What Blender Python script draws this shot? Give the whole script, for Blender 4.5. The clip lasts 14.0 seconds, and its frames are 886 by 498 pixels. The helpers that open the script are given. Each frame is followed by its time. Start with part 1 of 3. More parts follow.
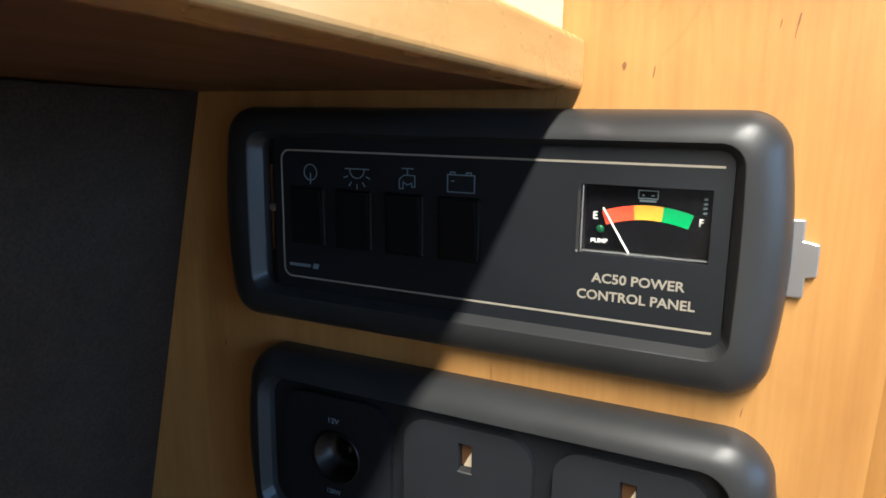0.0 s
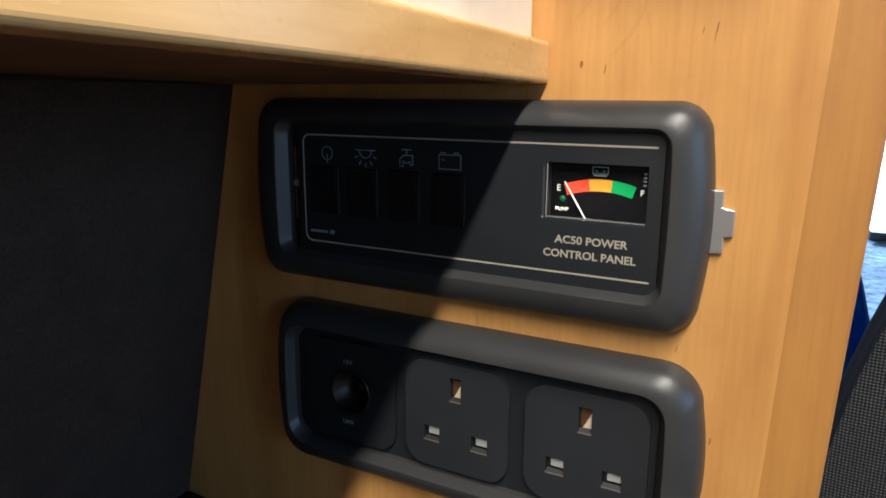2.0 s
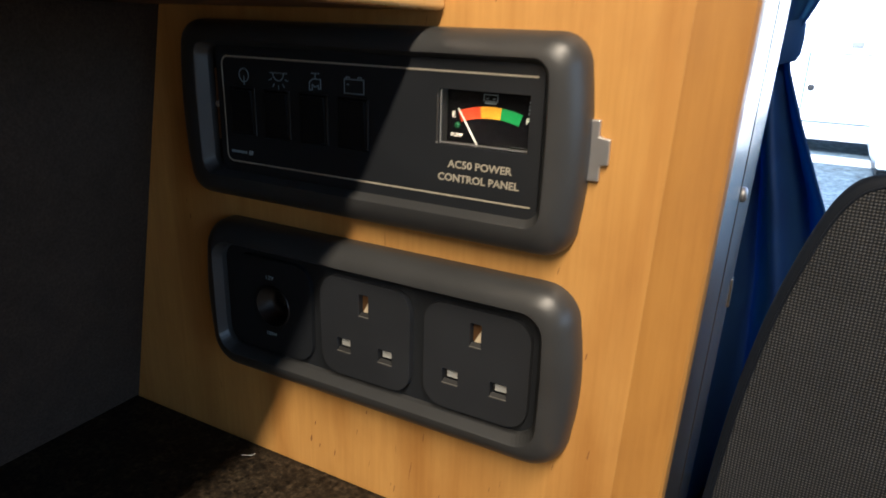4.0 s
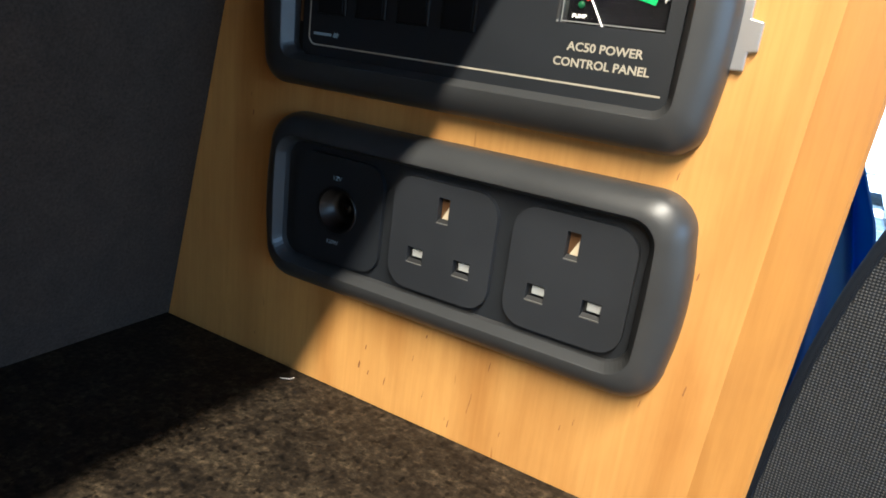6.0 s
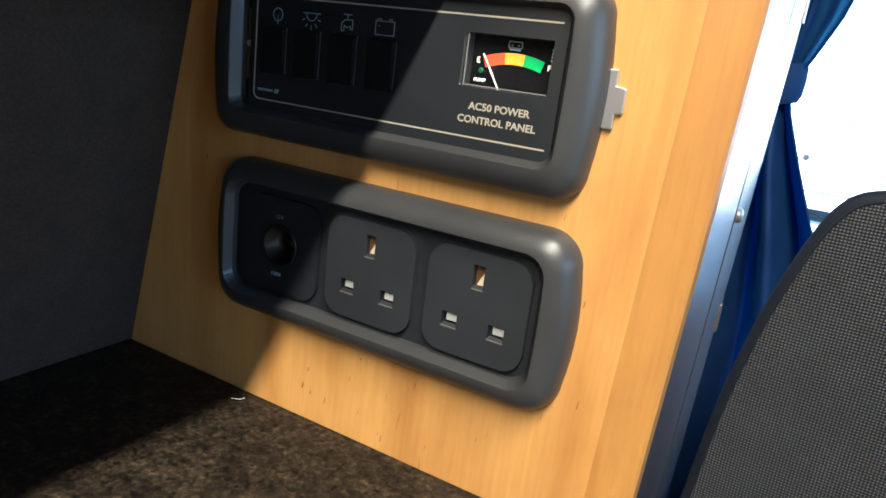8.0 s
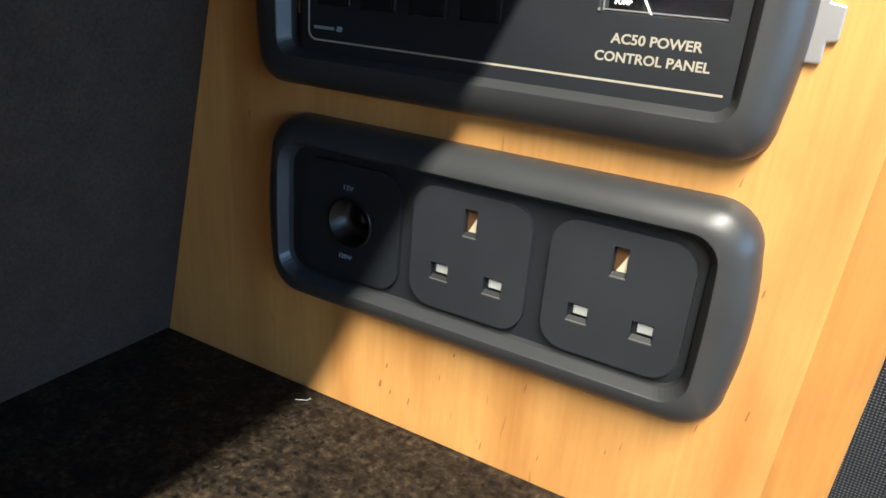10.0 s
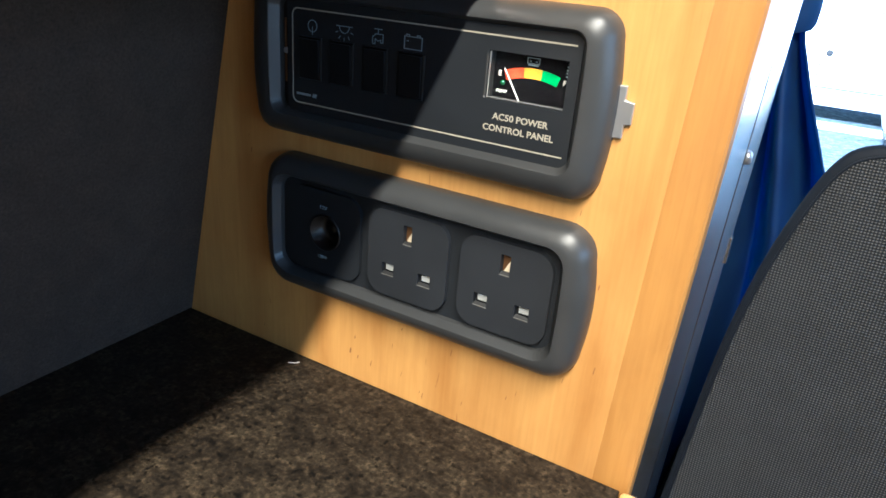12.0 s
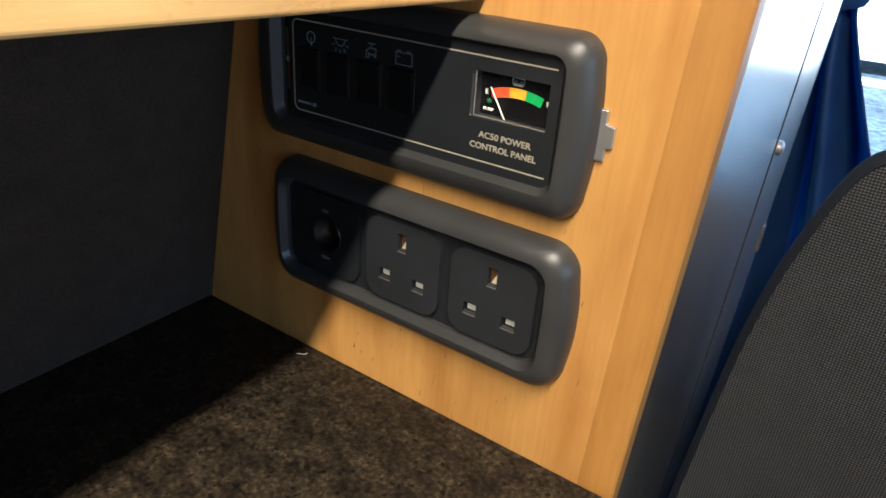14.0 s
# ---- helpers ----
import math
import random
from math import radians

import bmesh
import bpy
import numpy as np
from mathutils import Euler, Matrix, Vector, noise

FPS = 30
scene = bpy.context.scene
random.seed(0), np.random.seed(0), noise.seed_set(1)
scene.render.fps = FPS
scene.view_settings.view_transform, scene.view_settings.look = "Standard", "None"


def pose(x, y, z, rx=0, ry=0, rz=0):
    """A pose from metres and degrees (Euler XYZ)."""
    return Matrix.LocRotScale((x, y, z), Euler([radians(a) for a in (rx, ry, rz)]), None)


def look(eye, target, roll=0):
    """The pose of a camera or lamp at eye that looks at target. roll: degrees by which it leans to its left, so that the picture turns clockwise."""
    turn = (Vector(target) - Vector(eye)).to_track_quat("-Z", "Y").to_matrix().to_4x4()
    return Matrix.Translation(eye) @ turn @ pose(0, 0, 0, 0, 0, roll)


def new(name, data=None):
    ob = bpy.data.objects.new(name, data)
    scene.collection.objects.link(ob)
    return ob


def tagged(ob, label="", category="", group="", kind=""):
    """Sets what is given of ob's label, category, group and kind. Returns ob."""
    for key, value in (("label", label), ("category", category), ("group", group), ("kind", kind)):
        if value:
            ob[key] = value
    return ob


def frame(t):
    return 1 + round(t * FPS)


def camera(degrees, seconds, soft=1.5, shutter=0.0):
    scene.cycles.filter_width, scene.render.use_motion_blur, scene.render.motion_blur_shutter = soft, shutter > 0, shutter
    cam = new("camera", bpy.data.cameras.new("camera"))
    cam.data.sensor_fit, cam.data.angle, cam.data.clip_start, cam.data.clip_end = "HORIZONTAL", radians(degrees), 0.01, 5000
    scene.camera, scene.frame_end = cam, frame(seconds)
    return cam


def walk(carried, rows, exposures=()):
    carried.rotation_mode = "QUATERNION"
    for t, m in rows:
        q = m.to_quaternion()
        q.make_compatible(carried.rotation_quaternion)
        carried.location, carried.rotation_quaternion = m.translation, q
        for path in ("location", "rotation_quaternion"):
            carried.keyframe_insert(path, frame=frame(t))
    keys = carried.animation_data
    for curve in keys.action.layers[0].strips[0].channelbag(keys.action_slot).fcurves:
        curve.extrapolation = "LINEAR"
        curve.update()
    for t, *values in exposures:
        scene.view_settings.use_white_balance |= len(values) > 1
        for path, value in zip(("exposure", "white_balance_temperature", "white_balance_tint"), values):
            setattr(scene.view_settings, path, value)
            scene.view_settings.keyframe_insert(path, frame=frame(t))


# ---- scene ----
cam = camera(66.0, 14.0, soft=1.6, shutter=0.4)
PATH = [
    (0, (0.266, -0.207, 1.12), (-0.603, 1.553, 0.738), 0.7),
    (0.5, (0.276, -0.221, 1.126), (-0.612, 1.528, 0.734), 0.4),
    (1, (0.289, -0.236, 1.127), (-0.619, 1.503, 0.74), 0.3),
    (1.5, (0.297, -0.238, 1.127), (-0.627, 1.49, 0.725), 0.2),
    (2, (0.298, -0.243, 1.124), (-0.63, 1.473, 0.685), 0.3),
    (2.5, (0.308, -0.243, 1.123), (-0.646, 1.447, 0.639), 0.0),
    (3, (0.327, -0.234, 1.154), (-0.608, 1.452, 0.623), 0.0),
    (3.2, (0.338, -0.229, 1.17), (-0.602, 1.451, 0.628), -0.2),
    (3.5, (0.343, -0.235, 1.132), (-0.581, 1.444, 0.562), 0.3),
    (3.8, (0.345, -0.238, 1.118), (-0.565, 1.432, 0.499), 1.1),
    (4, (0.34, -0.235, 1.126), (-0.568, 1.427, 0.483), 1.6),
    (4.2, (0.318, -0.226, 1.112), (-0.541, 1.431, 0.394), 1.9),
    (6.5, (0.307, -0.242, 1.074), (-0.653, 1.428, 0.537), 8.8),
    (7, (0.333, -0.228, 1.08), (-0.661, 1.442, 0.609), 9.4),
    (7.5, (0.336, -0.245, 1.098), (-0.581, 1.457, 0.585), 7.7),
    (8, (0.345, -0.255, 1.091), (-0.558, 1.445, 0.55), 7.2),
    (8.5, (0.33, -0.231, 1.098), (-0.541, 1.462, 0.488), 5.8),
    (9, (0.277, -0.208, 1.089), (-0.575, 1.461, 0.389), 4.7),
    (9.2, (0.277, -0.211, 1.084), (-0.589, 1.441, 0.364), 4.8),
    (11.3, (0.312, -0.244, 1.094), (-0.565, 1.4, 0.368), 5.0),
    (11.5, (0.333, -0.265, 1.112), (-0.532, 1.375, 0.361), 5.0),
    (12, (0.347, -0.282, 1.136), (-0.532, 1.334, 0.351), 4.8),
    (12.5, (0.344, -0.251, 1.15), (-0.523, 1.335, 0.293), 4.8),
    (13, (0.364, -0.261, 1.155), (-0.517, 1.291, 0.252), 4.4),
    (13.5, (0.369, -0.259, 1.162), (-0.547, 1.265, 0.244), 3.9),
    (14, (0.369, -0.264, 1.164), (-0.605, 1.232, 0.261), 4.1),
]
EXPOSURES = [
    (0, 1.95, 4600, 8),
    (1.5, 1.33, 4850, 10),
    (2.0, 1.37, 4700, 10),
    (2.5, 1.71, 4650, 10),
    (3.0, 1.25, 5000, 10),
    (3.5, 0.35, 5800, 10),
    (4, 1.35, 5200, 10),
    (6.5, 2.35, 4650, 6),
    (7, 2.38, 4500, 6),
    (7.5, 2.12, 4750, 6),
    (9, 2.32, 4750, 6),
    (11.5, 2.63, 4450, 6),
    (12.3, 2.05, 4700, 6),
    (14, 1.62, 5000, 8),
]
walk(cam, [(t, look(eye, target, roll)) for t, eye, target, roll in PATH], EXPOSURES)

# ---- world and lights ----
world = bpy.data.worlds.new("sky")
scene.world = world
world.use_nodes = True
sky = world.node_tree.nodes.new("ShaderNodeTexSky")
sky.sky_type, sky.sun_disc = "NISHITA", False
sky.sun_elevation, sky.sun_rotation = radians(38), radians(200)
back = world.node_tree.nodes["Background"]
back.inputs["Strength"].default_value = 0.15
world.node_tree.links.new(sky.outputs[0], back.inputs["Color"])

sun_data = bpy.data.lights.new("sun", "SUN")
sun_data.energy, sun_data.angle, sun_data.color = 5.0, radians(0.6), (1.0, 0.95, 0.88)
sun = new("sun", sun_data)
sun.matrix_world = look((-2.0, -5.0, 6.0), (0.0, 4.0, 0.0))

strip_data = bpy.data.lights.new("ceiling_strip_light", "AREA")
strip_data.shape, strip_data.size, strip_data.size_y, strip_data.energy, strip_data.color = "RECTANGLE", 1.35, 0.055, 22.5, (1.0, 0.74, 0.45)
strip = new("ceiling_strip_light", strip_data)
strip.matrix_world = look((0.580, -0.98, 1.945), (0.33, -0.98, 1.0))

day_data = bpy.data.lights.new("side_window_daylight", "AREA")
day_data.shape, day_data.size, day_data.size_y, day_data.energy, day_data.color = "RECTANGLE", 1.5, 0.6, 1.1, (0.76, 0.90, 1.0)
day = new("side_window_daylight", day_data)
day.matrix_world = look((1.79, -0.55, 1.3), (0.2, -0.45, 1.2))


# ---- materials ----
def material(name, color=(0.5, 0.5, 0.5), rough=0.5, metal=0.0):
    m = bpy.data.materials.new(name)
    m.use_nodes = True
    b = m.node_tree.nodes["Principled BSDF"]
    b.inputs["Base Color"].default_value = (*color, 1)
    b.inputs["Roughness"].default_value = rough
    b.inputs["Metallic"].default_value = metal
    return m


def node(m, kind, **inputs):
    n = m.node_tree.nodes.new(kind)
    for key, value in inputs.items():
        n.inputs[key.replace("_", " ")].default_value = value
    return n


def link(m, a, out, b, into):
    m.node_tree.links.new(a.outputs[out], b.inputs[into])


def bsdf(m):
    return m.node_tree.nodes["Principled BSDF"]


def coords(m, scale=(1, 1, 1), turn=(0, 0, 0)):
    tc = node(m, "ShaderNodeTexCoord")
    mp = node(m, "ShaderNodeMapping")
    mp.inputs["Scale"].default_value = scale
    mp.inputs["Rotation"].default_value = turn
    link(m, tc, "Object", mp, "Vector")
    return mp


def ramp(m, source, out, stops):
    r = node(m, "ShaderNodeValToRGB")
    els = r.color_ramp.elements
    els[0].position, els[0].color = stops[0][0], (*stops[0][1], 1)
    els[1].position, els[1].color = stops[-1][0], (*stops[-1][1], 1)
    for p, c in stops[1:-1]:
        e = els.new(p)
        e.color = (*c, 1)
    link(m, source, out, r, "Fac")
    return r


def mix(m, a, a_out, b, b_out, fac, mode="MULTIPLY"):
    x = node(m, "ShaderNodeMix")
    x.data_type, x.blend_type = "RGBA", mode
    x.inputs[0].default_value = fac
    m.node_tree.links.new(a.outputs[a_out], x.inputs[6])
    m.node_tree.links.new(b.outputs[b_out], x.inputs[7])
    return x


def bump(m, source, out, strength, distance):
    b = node(m, "ShaderNodeBump", Strength=strength, Distance=distance)
    link(m, source, out, b, "Height")
    link(m, b, "Normal", bsdf(m), "Normal")


def noise_tex(m, mp, scale, detail=4.0, rough=0.55, distortion=0.0):
    n = node(m, "ShaderNodeTexNoise", Scale=scale, Detail=detail, Roughness=rough, Distortion=distortion)
    link(m, mp, "Vector", n, "Vector")
    return n


def wood(name, tint, along="z", rough=0.38):
    """Pale veneer with long fine grain, soft broad bands and short dark flecks."""
    m = material(name, tint, rough)
    squeeze = {"z": (1, 1, 0.05), "y": (1, 0.05, 1), "x": (0.05, 1, 1)}[along]
    fine = noise_tex(m, coords(m, squeeze), 420, 5, 0.6)
    broad_map = coords(m, tuple(0.12 if v < 1 else 1 for v in squeeze))
    broad = noise_tex(m, broad_map, 26, 3, 0.5, 0.6)
    fleck_map = coords(m, tuple(0.16 if v < 1 else 1 for v in squeeze))
    fleck = noise_tex(m, fleck_map, 210, 2, 0.5)
    dark = tuple(c * k for c, k in zip(tint, (0.76, 0.66, 0.52)))
    pale = tuple(min(1, c * k) for c, k in zip(tint, (1.10, 1.12, 1.15)))
    c1 = ramp(m, broad, "Fac", [(0.33, dark), (0.52, tint), (0.70, pale)])
    c2 = ramp(m, fine, "Fac", [(0.30, (0.86, 0.82, 0.76)), (0.62, (1, 1, 1))])
    c3 = ramp(m, fleck, "Fac", [(0.215, (0.50, 0.38, 0.26)), (0.275, (1, 1, 1))])
    a = mix(m, c1, "Color", c2, "Color", 0.75)
    x = node(m, "ShaderNodeMix")
    x.data_type, x.blend_type = "RGBA", "MULTIPLY"
    x.inputs[0].default_value = 0.8
    m.node_tree.links.new(a.outputs[2], x.inputs[6])
    link(m, c3, "Color", x, 7)
    cloud = noise_tex(m, coords(m, tuple(0.5 if v < 1 else 1 for v in squeeze)), 38, 4, 0.6, 0.3)
    c4 = ramp(m, cloud, "Fac", [(0.34, (0.80, 0.74, 0.66)), (0.56, (1, 1, 1))])
    z = node(m, "ShaderNodeMix")
    z.data_type, z.blend_type = "RGBA", "MULTIPLY"
    z.inputs[0].default_value = 0.4
    m.node_tree.links.new(x.outputs[2], z.inputs[6])
    link(m, c4, "Color", z, 7)
    m.node_tree.links.new(z.outputs[2], bsdf(m).inputs["Base Color"])
    rub = ramp(m, cloud, "Fac", [(0.3, (rough + 0.10,) * 3), (0.7, (rough - 0.05,) * 3)])
    link(m, rub, "Color", bsdf(m), "Roughness")
    bump(m, fine, "Fac", 0.12, 0.0004)
    return m


def plastic(name, color, rough, grain=900, depth=0.00012):
    m = material(name, color, rough)
    mp = coords(m)
    n = noise_tex(m, mp, grain, 3)
    wear = noise_tex(m, mp, 30, 5)
    w = ramp(m, wear, "Fac", [(0.3, tuple(c * 0.86 for c in color)), (0.7, tuple(min(1, c * 1.12) for c in color))])
    link(m, w, "Color", bsdf(m), "Base Color")
    r = node(m, "ShaderNodeMapRange")
    r.inputs["To Min"].default_value, r.inputs["To Max"].default_value = rough - 0.06, rough + 0.08
    link(m, wear, "Fac", r, "Value")
    link(m, r, "Result", bsdf(m), "Roughness")
    bump(m, n, "Fac", 0.25, depth)
    return m


WOOD = wood("beech_veneer", (0.545, 0.292, 0.076))
WOOD_LIP = wood("beech_lipping", (0.400, 0.198, 0.041))
# shelf board brown is deepened: the shade beneath it is in the colour
WOOD_UNDER = wood("shaded_shelf_board", (0.20, 0.105, 0.042), "y", 0.5)
WOOD_EDGE = wood("beech_edge_along", (0.80, 0.52, 0.195), "y", 0.24)
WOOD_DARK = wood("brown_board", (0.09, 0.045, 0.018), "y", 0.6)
BEZEL = plastic("charcoal_plastic", (0.0345, 0.0355, 0.0365), 0.37)
PLATE = plastic("charcoal_face", (0.0095, 0.0115, 0.0150), 0.5, 1400)
SOCKET = plastic("grey_socket_plastic", (0.0165, 0.0185, 0.0225), 0.5, 1300)
GLOSSY = material("glossy_black_plastic", (0.005, 0.005, 0.006), 0.32)
SWITCH = plastic("black_switch_plastic", (0.0045, 0.0050, 0.0062), 0.38)
BLACK = plastic("black_plastic", (0.012, 0.012, 0.014), 0.4)
CAVITY = material("dark_cavity", (0.01, 0.01, 0.01), 0.8)
DIAL_BLACK = material("glossy_black_dial", (0.0045, 0.0045, 0.0055), 0.22)
CREAM = material("cream_print", (0.36, 0.335, 0.26), 0.6)
PALE = material("pale_print", (0.23, 0.29, 0.32), 0.6)
SHUTTER = plastic("white_shutter", (0.34, 0.35, 0.34), 0.5)
BRASS = material("brass_contact", (0.16, 0.085, 0.035), 0.45, 0.6)
RED = material("red_scale", (0.70, 0.060, 0.010), 0.5)
YELLOW = material("yellow_scale", (0.72, 0.36, 0.005), 0.5)
GREEN = material("green_scale", (0.02, 0.30, 0.07), 0.5)
LED = material("green_lamp", (0.016, 0.095, 0.036), 0.25)
NEEDLE = material("white_needle", (0.85, 0.83, 0.78), 0.4)
SMOKE = material("smoked_cover_edge", (0.045, 0.045, 0.045), 0.2)
CLEAR = material("clear_rim", (0.20, 0.20, 0.20), 0.25)
LIPGREY = plastic("dark_grey_edge", (0.011, 0.0115, 0.012), 0.5)
# pale colour paints the highlight on the slots' lower rims
LIPLINE = plastic("edge_highlight", (0.11, 0.107, 0.10), 0.5)
IVORY = plastic("ivory_shutter", (0.55, 0.47, 0.33), 0.5)
ALLOY = material("bright_alloy", (0.55, 0.55, 0.56), 0.33, 0.8)
WHITE = plastic("white_plastic", (0.82, 0.73, 0.56), 0.4, 500)
ENAMEL = plastic("white_enamel", (0.70, 0.64, 0.53), 0.22, 200)
VINYL = plastic("seat_vinyl", (0.006, 0.008, 0.013), 0.7, 700, 0.0004)
bsdf(VINYL).inputs["Specular IOR Level"].default_value = 0.2
LINER = plastic("van_lining", (0.29, 0.285, 0.275), 0.8, 300)


def steel():
    m = material("satin_steel", (0.90, 0.86, 0.78), 0.26, 1.0)
    n = noise_tex(m, coords(m, (1, 1, 0.03)), 400, 3)
    r = node(m, "ShaderNodeMapRange")
    r.inputs["To Min"].default_value, r.inputs["To Max"].default_value = 0.23, 0.28
    link(m, n, "Fac", r, "Value")
    link(m, r, "Result", bsdf(m), "Roughness")
    return m


STEEL = steel()


def lining():
    m = material("charcoal_carpet_lining", (0.028, 0.026, 0.025), 0.95)
    mp = coords(m)
    fibre = noise_tex(m, mp, 700, 5, 0.7)
    patch = noise_tex(m, mp, 60, 4)
    a = ramp(m, fibre, "Fac", [(0.3, (0.021, 0.0142, 0.0095)), (0.7, (0.062, 0.0425, 0.028))])
    b = ramp(m, patch, "Fac", [(0.3, (0.7, 0.7, 0.7)), (0.7, (1, 1, 1))])
    x = mix(m, a, "Color", b, "Color", 1.0)
    m.node_tree.links.new(x.outputs[2], bsdf(m).inputs["Base Color"])
    bump(m, fibre, "Fac", 0.6, 0.001)
    return m


LINING = lining()


def stone_laminate():
    """Dark brown mottled laminate with fine tan grains and small black pits."""
    m = material("brown_stone_laminate", (0.05, 0.04, 0.028), 0.6)
    bsdf(m).inputs["Specular IOR Level"].default_value = 0.22
    mp = coords(m)
    grain = noise_tex(m, mp, 330, 4, 0.62)
    blotch = noise_tex(m, mp, 95, 5, 0.6, 0.4)
    pits = noise_tex(m, mp, 260, 3, 0.55)
    a = ramp(m, blotch, "Fac", [(0.34, (0.009, 0.0068, 0.0045)), (0.46, (0.017, 0.013, 0.0085)), (0.54, (0.025, 0.019, 0.012)), (0.66, (0.037, 0.029, 0.018))])
    b = ramp(m, grain, "Fac", [(0.36, (0.45, 0.43, 0.40)), (0.52, (1.0, 0.98, 0.95)), (0.66, (2.1, 2.0, 1.85))])
    c = ramp(m, pits, "Fac", [(0.36, (0.12, 0.11, 0.10)), (0.43, (1, 1, 1))])
    x = mix(m, a, "Color", b, "Color", 1.0)
    y = node(m, "ShaderNodeMix")
    y.data_type, y.blend_type = "RGBA", "MULTIPLY"
    y.inputs[0].default_value = 0.9
    m.node_tree.links.new(x.outputs[2], y.inputs[6])
    link(m, c, "Color", y, 7)
    m.node_tree.links.new(y.outputs[2], bsdf(m).inputs["Base Color"])
    bump(m, pits, "Fac", 0.4, 0.0006)
    return m


LAMINATE = stone_laminate()


def velvet():
    m = material("blue_curtain_cloth", (0.012, 0.060, 0.20), 0.75)
    mp = coords(m)
    n = noise_tex(m, mp, 1500, 3)
    p = noise_tex(m, mp, 18, 4)
    a = ramp(m, p, "Fac", [(0.3, (0.005, 0.028, 0.105)), (0.7, (0.011, 0.052, 0.17))])
    link(m, a, "Color", bsdf(m), "Base Color")
    bump(m, n, "Fac", 0.3, 0.0005)
    bsdf(m).inputs["Sheen Weight"].default_value = 0.9
    bsdf(m).inputs["Sheen Roughness"].default_value = 0.22
    bsdf(m).inputs["Sheen Tint"].default_value = (0.10, 0.42, 1.0, 1)
    glow = node(m, "ShaderNodeBsdfTranslucent", Color=(0.02, 0.24, 0.62, 1))
    both = node(m, "ShaderNodeMixShader")
    both.inputs[0].default_value = 0.34
    out = m.node_tree.nodes["Material Output"]
    m.node_tree.links.new(bsdf(m).outputs[0], both.inputs[1])
    m.node_tree.links.new(glow.outputs[0], both.inputs[2])
    m.node_tree.links.new(both.outputs[0], out.inputs["Surface"])
    return m


CURTAIN = velvet()


def seat_weave():
    """Small square weave of pale knots on black, about 2.1 mm from knot to knot."""
    m = material("seat_mesh_fabric", (0.06, 0.06, 0.06), 0.85)
    tc = node(m, "ShaderNodeTexCoord")
    sep = node(m, "ShaderNodeSeparateXYZ")
    link(m, tc, "Object", sep, "Vector")

    def wave(axis):
        k = node(m, "ShaderNodeMath")
        k.operation = "MULTIPLY"
        k.inputs[1].default_value = 2 * math.pi / 0.0021
        link(m, sep, axis, k, 0)
        w = node(m, "ShaderNodeMath")
        w.operation = "SINE"
        link(m, k, 0, w, 0)
        return w

    add = node(m, "ShaderNodeMath")
    add.operation = "ADD"
    link(m, wave("X"), 0, add, 0)
    link(m, wave("Z"), 0, add, 1)
    patch = noise_tex(m, coords(m), 25, 4)
    c = ramp(m, add, 0, [(0.15, (0.006, 0.007, 0.009)), (0.5, (0.020, 0.021, 0.023)), (0.88, (0.092, 0.090, 0.087))])
    p = ramp(m, patch, "Fac", [(0.3, (0.75, 0.75, 0.75)), (0.7, (1, 1, 1))])
    x = mix(m, c, "Color", p, "Color", 1.0)
    m.node_tree.links.new(x.outputs[2], bsdf(m).inputs["Base Color"])
    bump(m, add, 0, 0.6, 0.0008)
    return m


WEAVE = seat_weave()


def asphalt():
    m = material("daylit_asphalt", (0.05, 0.05, 0.052), 0.85)
    mp = coords(m)
    g = noise_tex(m, mp, 9, 7, 0.75)
    p = noise_tex(m, mp, 1.3, 5, 0.6)
    # paler and bluer than plain asphalt: strong daylight put into the colour
    a = ramp(m, g, "Fac", [(0.38, (0.04, 0.062, 0.078)), (0.62, (0.20, 0.27, 0.31))])
    b = ramp(m, p, "Fac", [(0.35, (0.6, 0.6, 0.6)), (0.65, (1.1, 1.1, 1.1))])
    x = mix(m, a, "Color", b, "Color", 1.0)
    m.node_tree.links.new(x.outputs[2], bsdf(m).inputs["Base Color"])
    bump(m, g, "Fac", 0.8, 0.01)
    return m


ASPHALT = asphalt()
PAINT = plastic("white_vehicle_paint", (0.80, 0.80, 0.79), 0.25, 8, 0.0)
RUBBER = plastic("black_rubber", (0.02, 0.02, 0.02), 0.8, 60)
KERB = plastic("pale_concrete", (0.55, 0.54, 0.51), 0.9, 40, 0.002)


# ---- builders ----
def part(name, bm, mat, parent=None, label="", smooth=False):
    """Links a bmesh as one mesh object under a thing or a part."""
    bmesh.ops.recalc_face_normals(bm, faces=bm.faces)
    me = bpy.data.meshes.new(name)
    bm.to_mesh(me)
    bm.free()
    if smooth:
        for f in me.polygons:
            f.use_smooth = True
    me.materials.append(mat)
    ob = new(name, me)
    ob.parent = parent
    if label:
        ob["label"] = label
    return ob


def thing(name, label, category, kind="", group=""):
    return tagged(new(name), label, category, group, kind)


def box(x0, x1, y0, y1, z0, z1, bevel=0.0, segments=2):
    bm = bmesh.new()
    bmesh.ops.create_cube(bm, size=1)
    for v in bm.verts:
        v.co = Vector(((x0 + x1) / 2 + v.co.x * (x1 - x0), (y0 + y1) / 2 + v.co.y * (y1 - y0), (z0 + z1) / 2 + v.co.z * (z1 - z0)))
    if bevel:
        bmesh.ops.bevel(bm, geom=list(bm.edges), offset=bevel, segments=segments, affect="EDGES", profile=0.5)
    return bm


